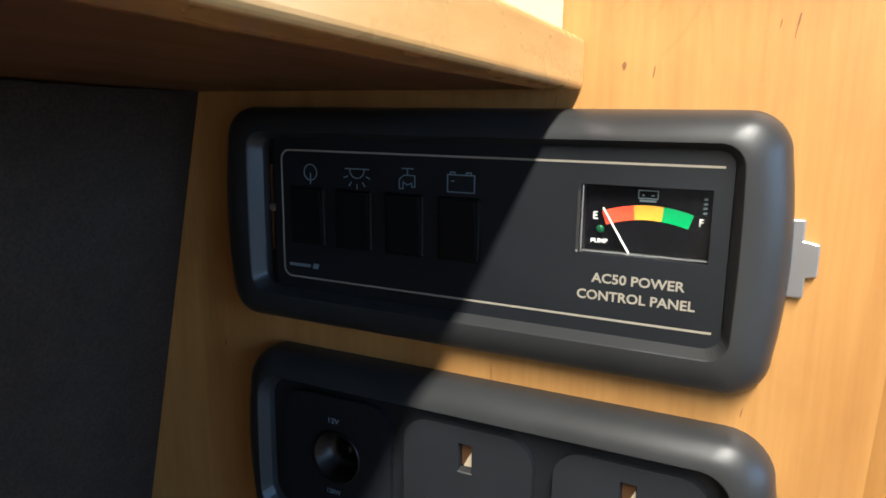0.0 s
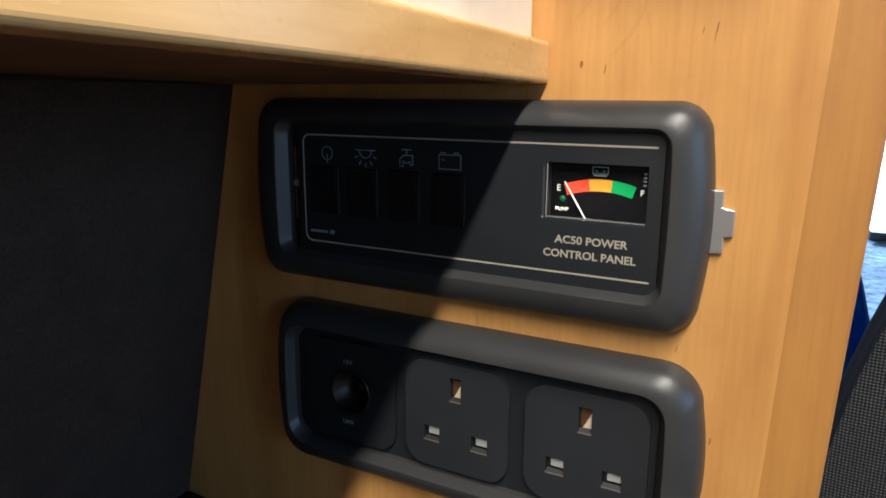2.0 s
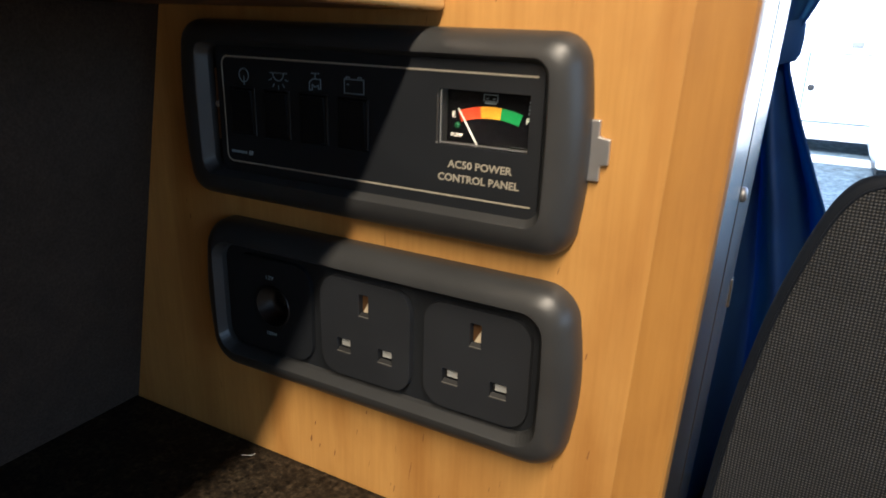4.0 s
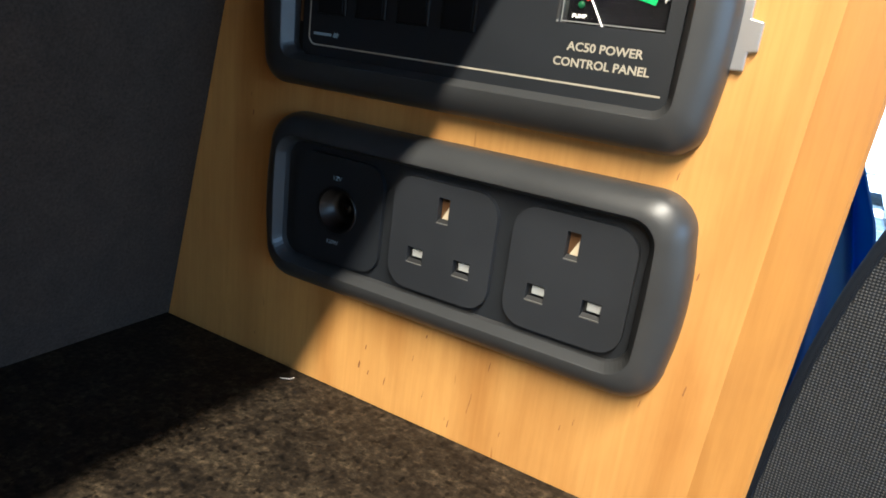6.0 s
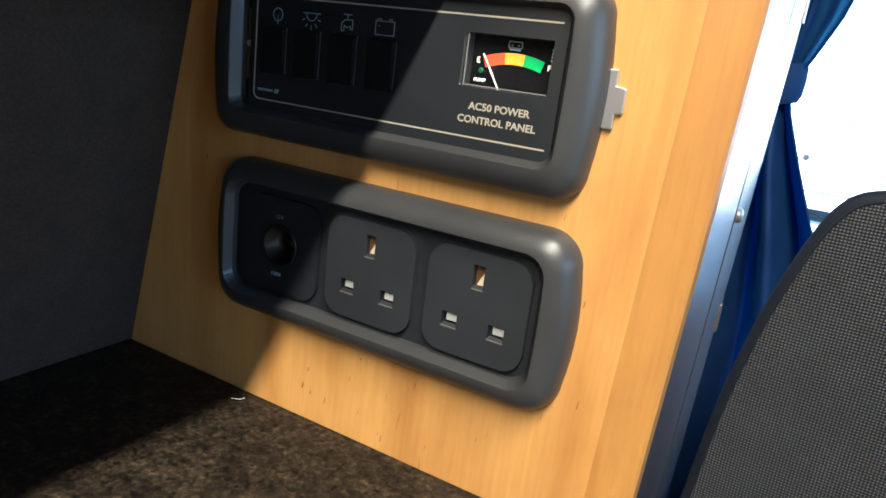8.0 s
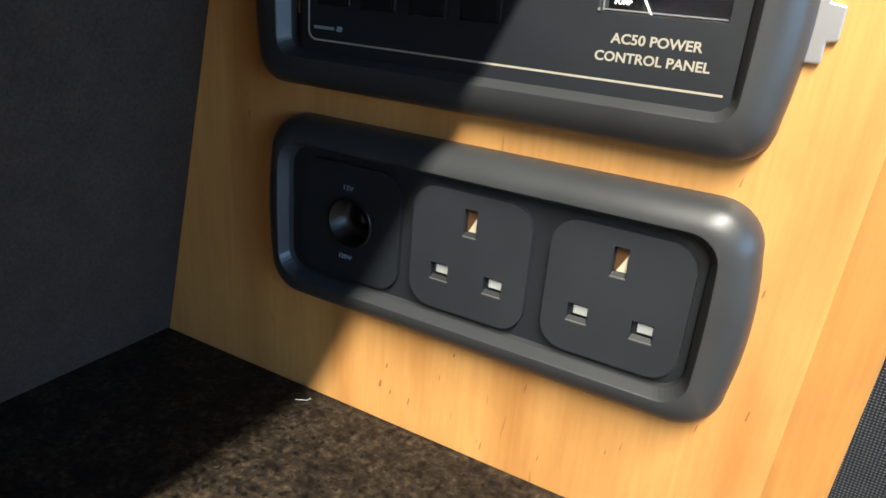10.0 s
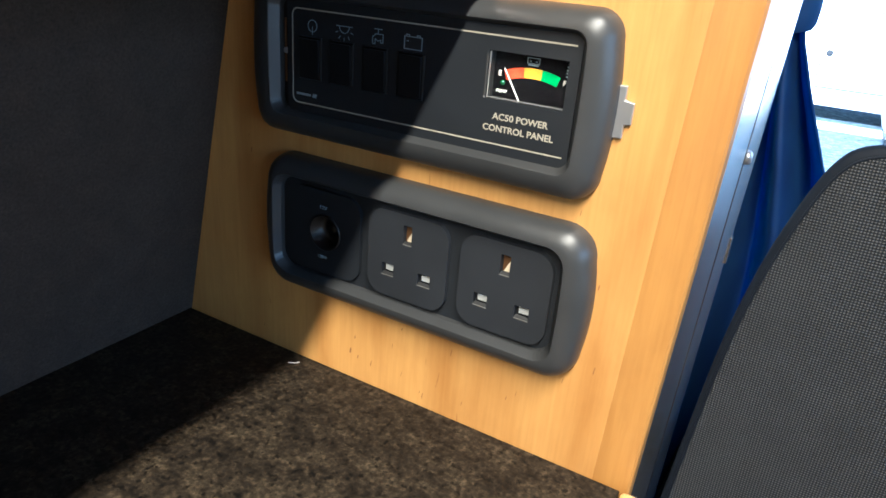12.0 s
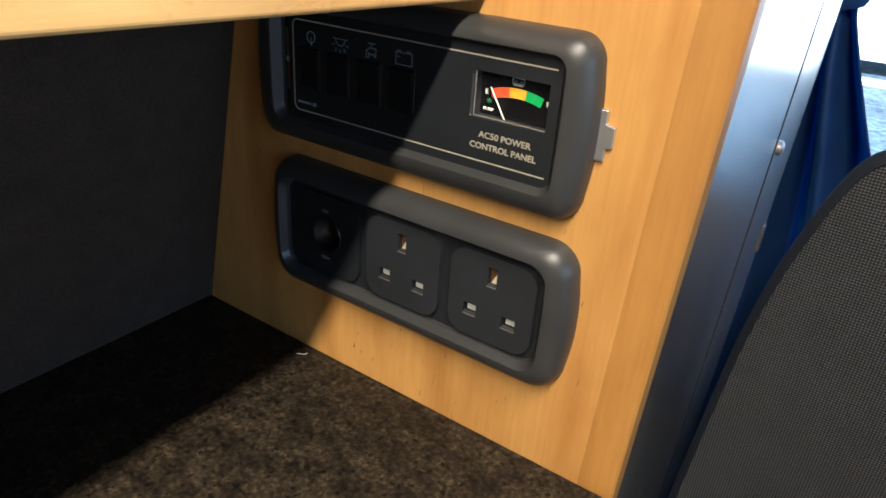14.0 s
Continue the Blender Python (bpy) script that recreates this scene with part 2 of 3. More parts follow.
def prism(points, y0, y1, bevel=0.0):
    """A solid whose outline in x and z is given, from y0 to y1."""
    bm = bmesh.new()
    f = bm.faces.new([bm.verts.new((x, y0, z)) for x, z in points])
    out = bmesh.ops.extrude_face_region(bm, geom=[f])
    for v in out["geom"]:
        if isinstance(v, bmesh.types.BMVert):
            v.co.y = y1
    if bevel:
        bmesh.ops.bevel(bm, geom=list(bm.edges), offset=bevel, segments=2, affect="EDGES", profile=0.5)
    return bm


def rounded(cx, cz, w, h, r, n=8):
    pts = []
    for sx, sz, a0 in ((1, 1, 0), (-1, 1, 90), (-1, -1, 180), (1, -1, 270)):
        for i in range(n + 1):
            a = radians(a0 + 90 * i / n)
            pts.append((cx + sx * (w / 2 - r) + r * math.cos(a), cz + sz * (h / 2 - r) + r * math.sin(a)))
    return pts


def loft(loops, close_first=False, close_last=False):
    """Rings of (x, y, z) points joined one to the next."""
    bm = bmesh.new()
    rows = [[bm.verts.new(p) for p in loop] for loop in loops]
    n = len(rows[0])
    for a, b in zip(rows, rows[1:]):
        for i in range(n):
            bm.faces.new((a[i], a[(i + 1) % n], b[(i + 1) % n], b[i]))
    if close_first:
        bm.faces.new(rows[0])
    if close_last:
        bm.faces.new(rows[-1])
    return bm


def ring(outer, inner, r_out, r_in, profile, bow=0.0022, n=8):
    """Loops of a rounded frame between an outer and an inner opening (x0, x1, z0, z1); profile: share of the way in, and height from the board."""
    loops = []
    for u, y in profile:
        x0, x1, z0, z1 = (a + (b - a) * u for a, b in zip(outer, inner))
        r = r_out + (r_in - r_out) * u
        loops.append([(x, -y, z) for x, z in bowed((x0 + x1) / 2, (z0 + z1) / 2, x1 - x0, z1 - z0, r, bow * (1 - u), n)])
    return loops


def bowed(cx, cz, w, h, r, bow, n):
    pts = []
    corner = rounded(cx, cz, w - 2 * bow, h, r, n)
    k = n + 1
    for i in range(4):
        pts += corner[i * k:(i + 1) * k]
        a, b = corner[(i + 1) * k - 1], corner[((i + 1) * k) % (4 * k)]
        for j in range(1, 8):
            u = j / 8
            x, z = a[0] + (b[0] - a[0]) * u, a[1] + (b[1] - a[1]) * u
            push = bow * 4 * u * (1 - u)
            if i == 1:
                x -= push
            elif i == 3:
                x += push
            pts.append((x, z))
    return pts


def plate_with_holes(outer, holes, y, depth):
    """A flat face with openings whose rims go back by depth, and an outer rim too."""
    bm = bmesh.new()
    edges, loops = [], []
    for pts in [outer] + holes:
        vs = [bm.verts.new((x, y, z)) for x, z in pts]
        loops.append(vs)
        edges += [bm.edges.new((vs[i], vs[(i + 1) % len(vs)])) for i in range(len(vs))]
    bmesh.ops.triangle_fill(bm, use_beauty=True, edges=edges)
    for vs in loops:
        low = [bm.verts.new((v.co.x, y + depth, v.co.z)) for v in vs]
        for i in range(len(vs)):
            j = (i + 1) % len(vs)
            bm.faces.new((vs[i], vs[j], low[j], low[i]))
    return bm


def rect(x0, x1, z0, z1):
    return [(x0, z0), (x1, z0), (x1, z1), (x0, z1)]


def strokes(lines, width, y, thick=0.00012):
    """Printed lines: each a mitred ribbon along (x, z) points, a hair proud of the face at y."""
    bm = bmesh.new()
    for pts in lines:
        pts = [Vector(p) for p in pts]
        pts = [p for k, p in enumerate(pts) if k == 0 or (p - pts[k - 1]).length > 1e-6]
        closed = (pts[0] - pts[-1]).length < 1e-6
        if closed:
            pts = pts[:-1]
        n = len(pts)
        pairs = []
        for k, p in enumerate(pts):
            before = (p - pts[k - 1]).normalized() if closed or k else None
            after = (pts[(k + 1) % n] - p).normalized() if closed or k < n - 1 else None
            before, after = before or after, after or before
            side = Vector((-(before + after).y, (before + after).x))
            side = side.normalized() if side.length > 1e-6 else Vector((-before.y, before.x))
            reach = min(1.8, 1 / max(0.3, side.dot(Vector((-before.y, before.x)))))
            pairs.append([bm.verts.new((q.x, yy, q.y)) for q in (p + side * width / 2 * reach, p - side * width / 2 * reach) for yy in (y - thick, y)])
        for k in range(n if closed else n - 1):
            a, b = pairs[k], pairs[(k + 1) % n]
            bm.faces.new((a[0], a[2], b[2], b[0]))
            bm.faces.new((a[0], b[0], b[1], a[1]))
            bm.faces.new((a[2], a[3], b[3], b[2]))
        if not closed:
            for e in (pairs[0], pairs[-1]):
                bm.faces.new((e[0], e[1], e[3], e[2]))
    return bm


def tube(points, radius, sides=8):
    """A round cord through the points."""
    loops = []
    for k, p in enumerate(points):
        d = (Vector(points[min(k + 1, len(points) - 1)]) - Vector(points[max(k - 1, 0)])).normalized()
        u = d.orthogonal().normalized() if k == 0 else (u - d * u.dot(d)).normalized()
        v = d.cross(u)
        loops.append([tuple(Vector(p) + (u * math.cos(2 * math.pi * i / sides) + v * math.sin(2 * math.pi * i / sides)) * radius) for i in range(sides)])
    return loft(loops, True, True)


def arc(cx, cz, r, a0, a1, n=16):
    return [(cx + r * math.cos(radians(a0 + (a1 - a0) * i / n)), cz + r * math.sin(radians(a0 + (a1 - a0) * i / n))) for i in range(n + 1)]


def lettering(name, text, x, y, z, size, mat, parent, width=None, bold=0.0, label=""):
    """Raised print facing -y, its left end at x and its base at z; stretched to width if given."""
    cu = bpy.data.curves.new(name, "FONT")
    cu.body, cu.size, cu.extrude, cu.offset, cu.resolution_u = text, size, 0.00006, bold, 3
    temp = bpy.data.objects.new("temp", cu)
    scene.collection.objects.link(temp)
    me = bpy.data.meshes.new_from_object(temp.evaluated_get(bpy.context.evaluated_depsgraph_get()))
    bpy.data.objects.remove(temp)
    xs = [v.co.x for v in me.vertices]
    k = width / (max(xs) - min(xs)) if width else 1
    low = min(xs)
    for v in me.vertices:
        v.co = Vector((x + (v.co.x - low) * k, y - v.co.z - 0.00006, z + v.co.y))
    me.materials.append(mat)
    ob = new(name, me)
    ob.parent = parent
    if label:
        ob["label"] = label
    return ob


def turned(profile, n=24):
    """A body turned about z: profile of radius and height."""
    return loft([[(r * math.cos(2 * math.pi * i / n), r * math.sin(2 * math.pi * i / n), z) for i in range(n)] for r, z in profile], True, True)


def moved(bm, m):
    bmesh.ops.transform(bm, matrix=m, verts=bm.verts)
    return bm


def edge_x(z):
    """The leaning free edge of the upright board."""
    return 0.309 + (z - 0.907) * 0.037


def side_x(z, y):
    """The grey sheet that runs forward behind that edge."""
    return 0.289 + (z - 0.985) * 0.03


def lining_x(z):
    """The van's inward-leaning side."""
    return (z - 0.90) * 0.236


# ---- structure ----
def structure(name, bm, mat, label, category):
    return tagged(part(name, bm, mat), label, category, kind="structure")


structure("floor", box(-0.5, 1.9, -2.7, 1.1, -0.05, 0.0), RUBBER, "dark rubber van floor", "floor")
structure("ceiling", box(-0.5, 1.9, -2.7, 1.1, 2.0, 2.05), LINER, "pale grey lined van roof", "ceiling")
structure("wall_west", box(-0.5, -0.45, -2.7, 1.1, 0.0, 2.0), LINER, "pale grey lined van side", "wall")
structure("wall_south", box(-0.45, 1.85, -2.7, -2.65, 0.0, 2.0), LINER, "pale grey lined van rear", "wall")
wall_east = plate_with_holes(rect(-2.65, 1.05, 0.0, 2.0), [rect(-1.30, 0.20, 1.0, 1.6)], 0.0, 0.05)
structure("wall_east", moved(wall_east, Matrix.Translation((1.80, 0, 0)) @ Matrix.Rotation(radians(90), 4, "Z")), LINER, "pale grey lined van side with a window opening", "wall")
wall_north = plate_with_holes(rect(-0.45, 1.80, 0.0, 2.0), [rounded(0.915, 1.22, 1.31, 1.02, 0.08)], 1.0, 0.05)
structure("wall_north", wall_north, LINER, "cab end of the van with a wide window opening", "wall")

panel_lining = prism([(lining_x(0.895) - 0.01, 0.895), (lining_x(0.895), 0.895), (lining_x(1.1285), 1.1285), (lining_x(1.1285) - 0.01, 1.1285)], -1.4, 0.0)
structure("wall_lining", panel_lining, LINING, "charcoal carpet lining on the leaning van side", "wall")
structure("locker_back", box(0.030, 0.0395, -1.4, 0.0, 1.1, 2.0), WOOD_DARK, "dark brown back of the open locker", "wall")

# ---- the upright board at the end of the worktop ----
board = thing("end_panel", "upright pale beech veneered end panel with lipped edge", "panel")
lip = 0.0185
part("board", prism([(-0.10, 0.0), (edge_x(0) - lip, 0.0), (edge_x(2.0) - lip, 2.0), (-0.10, 2.0)], 0.0, 0.016), WOOD, board)
bm = bmesh.new()
rows = []
for z in (0.0, 2.0):
    x = edge_x(z)
    rows.append([bm.verts.new(p) for p in ((x - lip, 0.0002, z), (x - 0.0012, 0.0030, z), (x, 0.0045, z), (x, 0.016, z), (x - lip, 0.016, z))])
for i in range(5):
    bm.faces.new((rows[0][i], rows[0][(i + 1) % 5], rows[1][(i + 1) % 5], rows[1][i]))
bm.faces.new(rows[0]), bm.faces.new(rows[1])
part("lipping", bm, WOOD_LIP, board, "darker orange lipping strip")

MARK = material("dark_grain_mark", (0.24, 0.105, 0.032), 0.6)
marks = [(0.137, 0.9172, 0.0008, 0.0020), (0.1425, 0.9150, 0.0005, 0.0014), (0.152, 0.9140, 0.0004, 0.0024), (0.1400, 0.9275, 0.0004, 0.0014), (0.197, 0.9200, 0.00025, 0.0050), (0.188, 0.9065, 0.0003, 0.0026),
         (0.222, 1.1350, 0.0009, 0.0013), (0.2662, 1.1450, 0.0003, 0.0034), (0.276, 1.0030, 0.0004, 0.0016), (0.281, 0.9600, 0.0004, 0.0024), (0.172, 0.9440, 0.0006, 0.0010), (0.062, 1.0250, 0.0006, 0.0016), (0.2040, 0.9410, 0.0003, 0.0022), (0.262, 1.0360, 0.0003, 0.0018)]
for k in range(44):
    marks.append((random.uniform(0.06, 0.285), random.uniform(0.905, 1.165), random.uniform(0.00014, 0.00030), random.uniform(0.0007, 0.0022)))
for mx, mz, mw, mh in marks:
    mw *= 0.7
    bm = bmesh.new()
    vs = []
    for i in range(10):
        a = 2 * math.pi * i / 10
        k = 0.75 + 0.5 * random.random()
        vs.append(bm.verts.new((mx + mw * k * math.cos(a) + 0.15 * mh * math.sin(a), -0.00012, mz + mh * k * math.sin(a))))
    bm.faces.new(vs)
    part("knot", bm, MARK, board, "small dark fleck in the veneer")

FIGURE = wood("veneer_figure", (0.52, 0.275, 0.070))
figure = [[(0.2190, 1.1500), (0.2260, 1.1580), (0.2310, 1.1680)], [(0.2590, 1.1300), (0.2586, 1.1420), (0.2592, 1.1560), (0.2588, 1.1700)], [(0.2325, 1.1375), (0.2380, 1.1440), (0.2425, 1.1515), (0.2440, 1.1580)], [(0.2440, 1.1510), (0.2455, 1.1440), (0.2460, 1.1350)], [(0.2290, 1.1480), (0.2350, 1.1560), (0.2370, 1.1640)]]
part("grain_figure", strokes(figure, 0.0012, 0.0, 0.00008), FIGURE, board, "faint pointed grain figure")

# ---- worktop and shelf ----
worktop = thing("worktop", "brown mottled stone-look laminate worktop with wooden edge", "worktop")
part("slab", box(-0.08, 0.305, -1.4, -0.0005, 0.872, 0.90, 0.0008), LAMINATE, worktop)
part("front_edge", box(0.3055, 0.320, -1.4, 0.0, 0.868, 0.901, 0.003), WOOD_EDGE, worktop, "rounded beech edge strip")

cabinet = thing("base_cabinet", "beech cabinet body beneath the worktop", "cabinet")
part("body", box(-0.08, 0.295, -1.4, -0.001, 0.0, 0.871, 0.002), WOOD, cabinet)

RISE = 0.020


def sloped(bm):
    """Lifts a thing gently towards the aisle end."""
    for v in bm.verts:
        v.co.z += -v.co.y * RISE
    return bm


shelf = thing("shelf", "beech shelf board with thick edge above the niche", "shelf")
# board's dark colour includes the shade of its underside
part("board", sloped(box(0.040, 0.1955, -1.4, -0.0005, 1.1285, 1.1425, 0.0005)), WOOD_UNDER, shelf, "brown shelf board darkened for underside shade")
part("front_edge", sloped(box(0.196, 0.2103, -1.4, -0.0005, 1.1283, 1.1432, 0.0018, 4)), WOOD_EDGE, shelf, "pale beech edge strip")

store = thing("storage_box", "low white plastic storage box lying along the shelf", "box")
part("body", sloped(box(0.0755, 0.2036, -1.2, -0.0019, 1.1434, 1.1676, 0.0006, 2)), WHITE, store)
part("lid", sloped(box(0.075, 0.2040, -1.2005, -0.0015, 1.1677, 1.1700, 0.0007, 3)), WHITE, store, "thin white lid")

# ---- control panel ----
PROFILE = [(0.0, 0.0002), (0.0, 0.0028), (0.020, 0.0050), (0.06, 0.0070), (0.12, 0.0087), (0.20, 0.0102), (0.30, 0.0114), (0.42, 0.0125), (0.56, 0.0133), (0.70, 0.0138), (0.78, 0.0139)]
CHAMFER = [(0.78, 0.0139), (0.80, 0.0136), (0.965, 0.0094), (1.0, 0.0066)]
PANEL_OUT, PANEL_IN = (0.0715, 0.2733, 1.0416, 1.1220), (0.0943, 0.2572, 1.0568, 1.1108)
SOCKET_OUT, SOCKET_IN = (0.0797, 0.2752, 0.9520, 1.0310), (0.0930, 0.2595, 0.9655, 1.0188)
FACE = -0.0100

panel = thing("control_panel", "charcoal plastic power control panel with meter and rocker switches", "control panel")
panel.location, panel.scale = (0.0017, 0.0, 0.0007), (0.9836, 1.0, 1.0)
part("bezel", loft(ring(PANEL_OUT, PANEL_IN, 0.0120, 0.0050, PROFILE)), BEZEL, panel, "rounded charcoal frame", True)
part("inner_chamfer", loft(ring(PANEL_OUT, PANEL_IN, 0.0120, 0.0050, CHAMFER)), BEZEL, panel)
part("backing", plate_with_holes(rounded(0.1755, 1.0838, 0.167, 0.058, 0.004), [rect(0.2155, 0.2525, 1.0800, 1.1005)], -0.0062, 0.006), CAVITY, panel)
switches = [0.1145, 0.1345, 0.1550, 0.1755]
holes = [rect(x - 0.0076, x + 0.0076, 1.0730, 1.0940) for x in switches] + [rect(0.2155, 0.2525, 1.0800, 1.1005)]
part("face_plate", plate_with_holes(rounded(0.1785, 1.0838, 0.1580, 0.0560, 0.003), holes, FACE, 0.0036), PLATE, panel, "flat charcoal printed face")
for x in switches:
    sw = part("rocker_switch", box(x - 0.0074, x + 0.0074, FACE - 0.0004, -0.0064, 1.0732, 1.0938, 0.0005), SWITCH, panel, "black rocker switch")
    bm = bmesh.new()
    prof = [(1.0742, 0.0003), (1.0788, 0.0004), (1.0835, 0.0007), (1.0882, 0.0011), (1.0928, 0.0015)]
    a = [[bm.verts.new((x + s * 0.0060, FACE - 0.0004 - h * k, z)) for z, h in prof] for s, k in ((-1, 1), (1, 1))]
    b = [[bm.verts.new((x + s * 0.0060, FACE - 0.0003, z)) for z, h in prof] for s in (-1, 1)]
    for i in range(4):
        bm.faces.new((a[0][i], a[1][i], a[1][i + 1], a[0][i + 1]))
        bm.faces.new((a[0][i], a[0][i + 1], b[0][i + 1], b[0][i]))
        bm.faces.new((a[1][i], a[1][i + 1], b[1][i + 1], b[1][i]))
    bm.faces.new((a[0][0], a[1][0], b[1][0], b[0][0]))
    bm.faces.new((a[0][4], a[1][4], b[1][4], b[0][4]))
    part("rocker", bm, SWITCH, sw)
# added strip: its brown paints the light caught in the end gap
part("lit_gap_strip", box(0.0950, 0.0958, -0.0072, -0.0063, 1.0690, 1.1010, 0.0002), WOOD_UNDER, panel, "brown strip painting the light seen in the end gap")
part("fixing_screw", moved(turned([(0.0016, 0.0), (0.0016, 0.0008), (0.0010, 0.0014)], 12), Matrix.Translation((0.0955, -0.0062, 1.085)) @ Matrix.Rotation(radians(90), 4, "X")), ALLOY, panel, "small bright screw head")

outline = [[(0.2550, 1.1068)] + [(0.1065, 1.1068)] + arc(0.1065, 1.1033, 0.0035, 90, 180, 6) + arc(0.1065, 1.0640, 0.0035, 180, 270, 6) + [(0.2550, 1.0605)]]
part("border_line", strokes(outline, 0.00064, FACE), CREAM, panel, "cream printed border line")
icon = [arc(0.1160, 1.0992, 0.0028, 0, 360, 20), [(0.1160, 1.0990), (0.1160, 1.0950)]]
part("clock_symbol", strokes(icon, 0.00036, FACE), PALE, panel, "printed round symbol")
icon = [[(0.1310, 1.1012), (0.1410, 1.1012)], arc(0.1360, 1.1010, 0.0030, 180, 360, 12)]
icon += [[(0.1360 + 0.0040 * math.cos(radians(a)), 1.1000 + 0.0040 * math.sin(radians(a))), (0.1360 + 0.0058 * math.cos(radians(a)), 1.1000 + 0.0058 * math.sin(radians(a)))] for a in (200, 235, 270, 305, 340)]
part("lamp_symbol", strokes(icon, 0.00036, FACE), PALE, panel, "printed ceiling lamp symbol")
icon = [[(0.1540, 1.1022), (0.1585, 1.1022)], [(0.1562, 1.1022), (0.1562, 1.1000)], [(0.1548, 1.1000), (0.1590, 1.1000), (0.1590, 1.0962), (0.1578, 1.0962), (0.1578, 1.0975), (0.1560, 1.0968), (0.1545, 1.0978), (0.1545, 1.0955), (0.1530, 1.0955), (0.1530, 1.0985), (0.1548, 1.1000)]]
part("tap_symbol", strokes(icon, 0.00036, FACE), PALE, panel, "printed water tap symbol")
icon = [[(0.1712, 1.1010), (0.1808, 1.1010), (0.1808, 1.0955), (0.1712, 1.0955), (0.1712, 1.1010)], [(0.1722, 1.1010), (0.1722, 1.1018), (0.1738, 1.1018), (0.1738, 1.1010)], [(0.1780, 1.1010), (0.1780, 1.1018), (0.1796, 1.1018), (0.1796, 1.1010)], [(0.1724, 1.0990), (0.1736, 1.0990)]]
part("battery_symbol", strokes(icon, 0.0004, FACE), PALE, panel, "printed battery symbol")
part("maker_mark", strokes([[(0.1055, 1.0650), (0.1150, 1.0650)], [(0.1165, 1.0642), (0.1172, 1.0660)], [(0.1178, 1.0642), (0.1185, 1.0660)]], 0.0011, FACE), PALE, panel, "small pale printed mark")
lettering("title_line", "AC50 POWER", 0.2200, FACE, 1.0715, 0.0040, CREAM, panel, 0.0270, 0.00008, "cream lettering AC50 POWER")
lettering("title_line", "CONTROL PANEL", 0.2158, FACE, 1.0662, 0.0040, CREAM, panel, 0.0343, 0.00008, "cream lettering CONTROL PANEL")

meter = part("meter", box(0.2157, 0.2523, -0.0034, -0.0004, 1.0802, 1.1003), DIAL_BLACK, panel, "black battery meter dial")
DIAL = -0.00345
for name, mat, xa, xb in (("red_band", RED, 0.2206, 0.2300), ("yellow_band", YELLOW, 0.2300, 0.2387), ("green_band", GREEN, 0.2387, 0.2472)):
    bm = bmesh.new()
    cx, cz, n = 0.2345, 1.0545, 8
    aa, ab = math.asin((xa - cx) / 0.0400), math.asin((xb - cx) / 0.0400)
    rows = []
    for i in range(n + 1):
        a = aa + (ab - aa) * i / n
        rows.append([bm.verts.new((cx + r * math.sin(a), y, cz + r * math.cos(a))) for r, y in ((0.0357, DIAL), (0.0357, DIAL - 0.0002), (0.0400, DIAL - 0.0002), (0.0400, DIAL))])
    for p, q in zip(rows, rows[1:]):
        for i in range(3):
            bm.faces.new((p[i], p[i + 1], q[i + 1], q[i]))
    part(name, bm, mat, meter, name.split("_")[0] + " scale band")
part("needle", strokes([[(0.2212, 1.0932), (0.2296, 1.0800)]], 0.0005, DIAL - 0.0012, 0.0003), NEEDLE, meter, "thin white needle")
lettering("empty_mark", "E", 0.2180, DIAL, 1.0895, 0.0032, NEEDLE, meter, None, 0.00005)
lettering("full_mark", "F", 0.2488, DIAL, 1.0895, 0.0030, NEEDLE, meter, None, 0.00003)
lettering("pump_mark", "PUMP", 0.2176, DIAL, 1.0823, 0.0018, NEEDLE, meter, 0.0052, 0.00005)
part("pump_lamp", moved(turned([(0.0013, 0.0), (0.0012, 0.0006), (0.0006, 0.0010)], 14), Matrix.Translation((0.2204, DIAL, 1.0866)) @ Matrix.Rotation(radians(90), 4, "X")), LED, meter, "small dark green indicator lamp", True)
part("battery_mark", strokes([[(0.2312, 1.0965), (0.2368, 1.0965), (0.2368, 1.0988), (0.2312, 1.0988), (0.2312, 1.0965)]], 0.0003, DIAL), PALE, meter)
part("battery_terminal", strokes([[(0.2322, 1.0974), (0.2330, 1.0974)], [(0.2349, 1.0974), (0.2358, 1.0974)]], 0.0004, DIAL), PALE, meter)
part("battery_name_bar", strokes([[(0.2316, 1.0958), (0.2364, 1.0958)]], 0.0006, DIAL), PALE, meter)
for z in (1.0932, 1.0946, 1.0958, 1.0972):
    part("side_print_bar", strokes([[(0.2496, z), (0.2506, z + 0.0001)]], 0.0006, DIAL), PALE, meter)
part("clear_rim", strokes([[(0.2161, 1.0802), (0.2161, 1.1000)], [(0.2161, 1.0807), (0.2520, 1.0807)]], 0.0004, FACE + 0.0008, 0.0004), CLEAR, meter, "clear plastic cover rim")
part("cover_edge", box(0.2146, 0.2156, FACE - 0.0004, FACE - 0.0001, 1.0798, 1.0985, 0.0001), SMOKE, meter, "clear side edge of the meter cover")
# small pale block paints the reflection in the cover's lower corner
part("corner_glint", box(0.2147, 0.2155, FACE - 0.0006, FACE - 0.0004, 1.0801, 1.0809, 0.0001), CLEAR, meter, "painted pale glint at the cover's corner")

for x, y, z in ((0.2265, 0.0111, 1.1172), (0.2212, 0.0055, 1.1208)):
    part("nick", moved(turned([(0.0004, -0.0006), (0.0004, 0.0001)], 8), Matrix.Translation((x, -y, z)) @ Matrix.Rotation(radians(90), 4, "X")), CAVITY, panel, "tiny dark nick")

COVER = material("clear_cover", (1.0, 1.0, 1.0), 0.04)
bsdf(COVER).inputs["Transmission Weight"].default_value = 1.0
bsdf(COVER).inputs["IOR"].default_value = 1.18
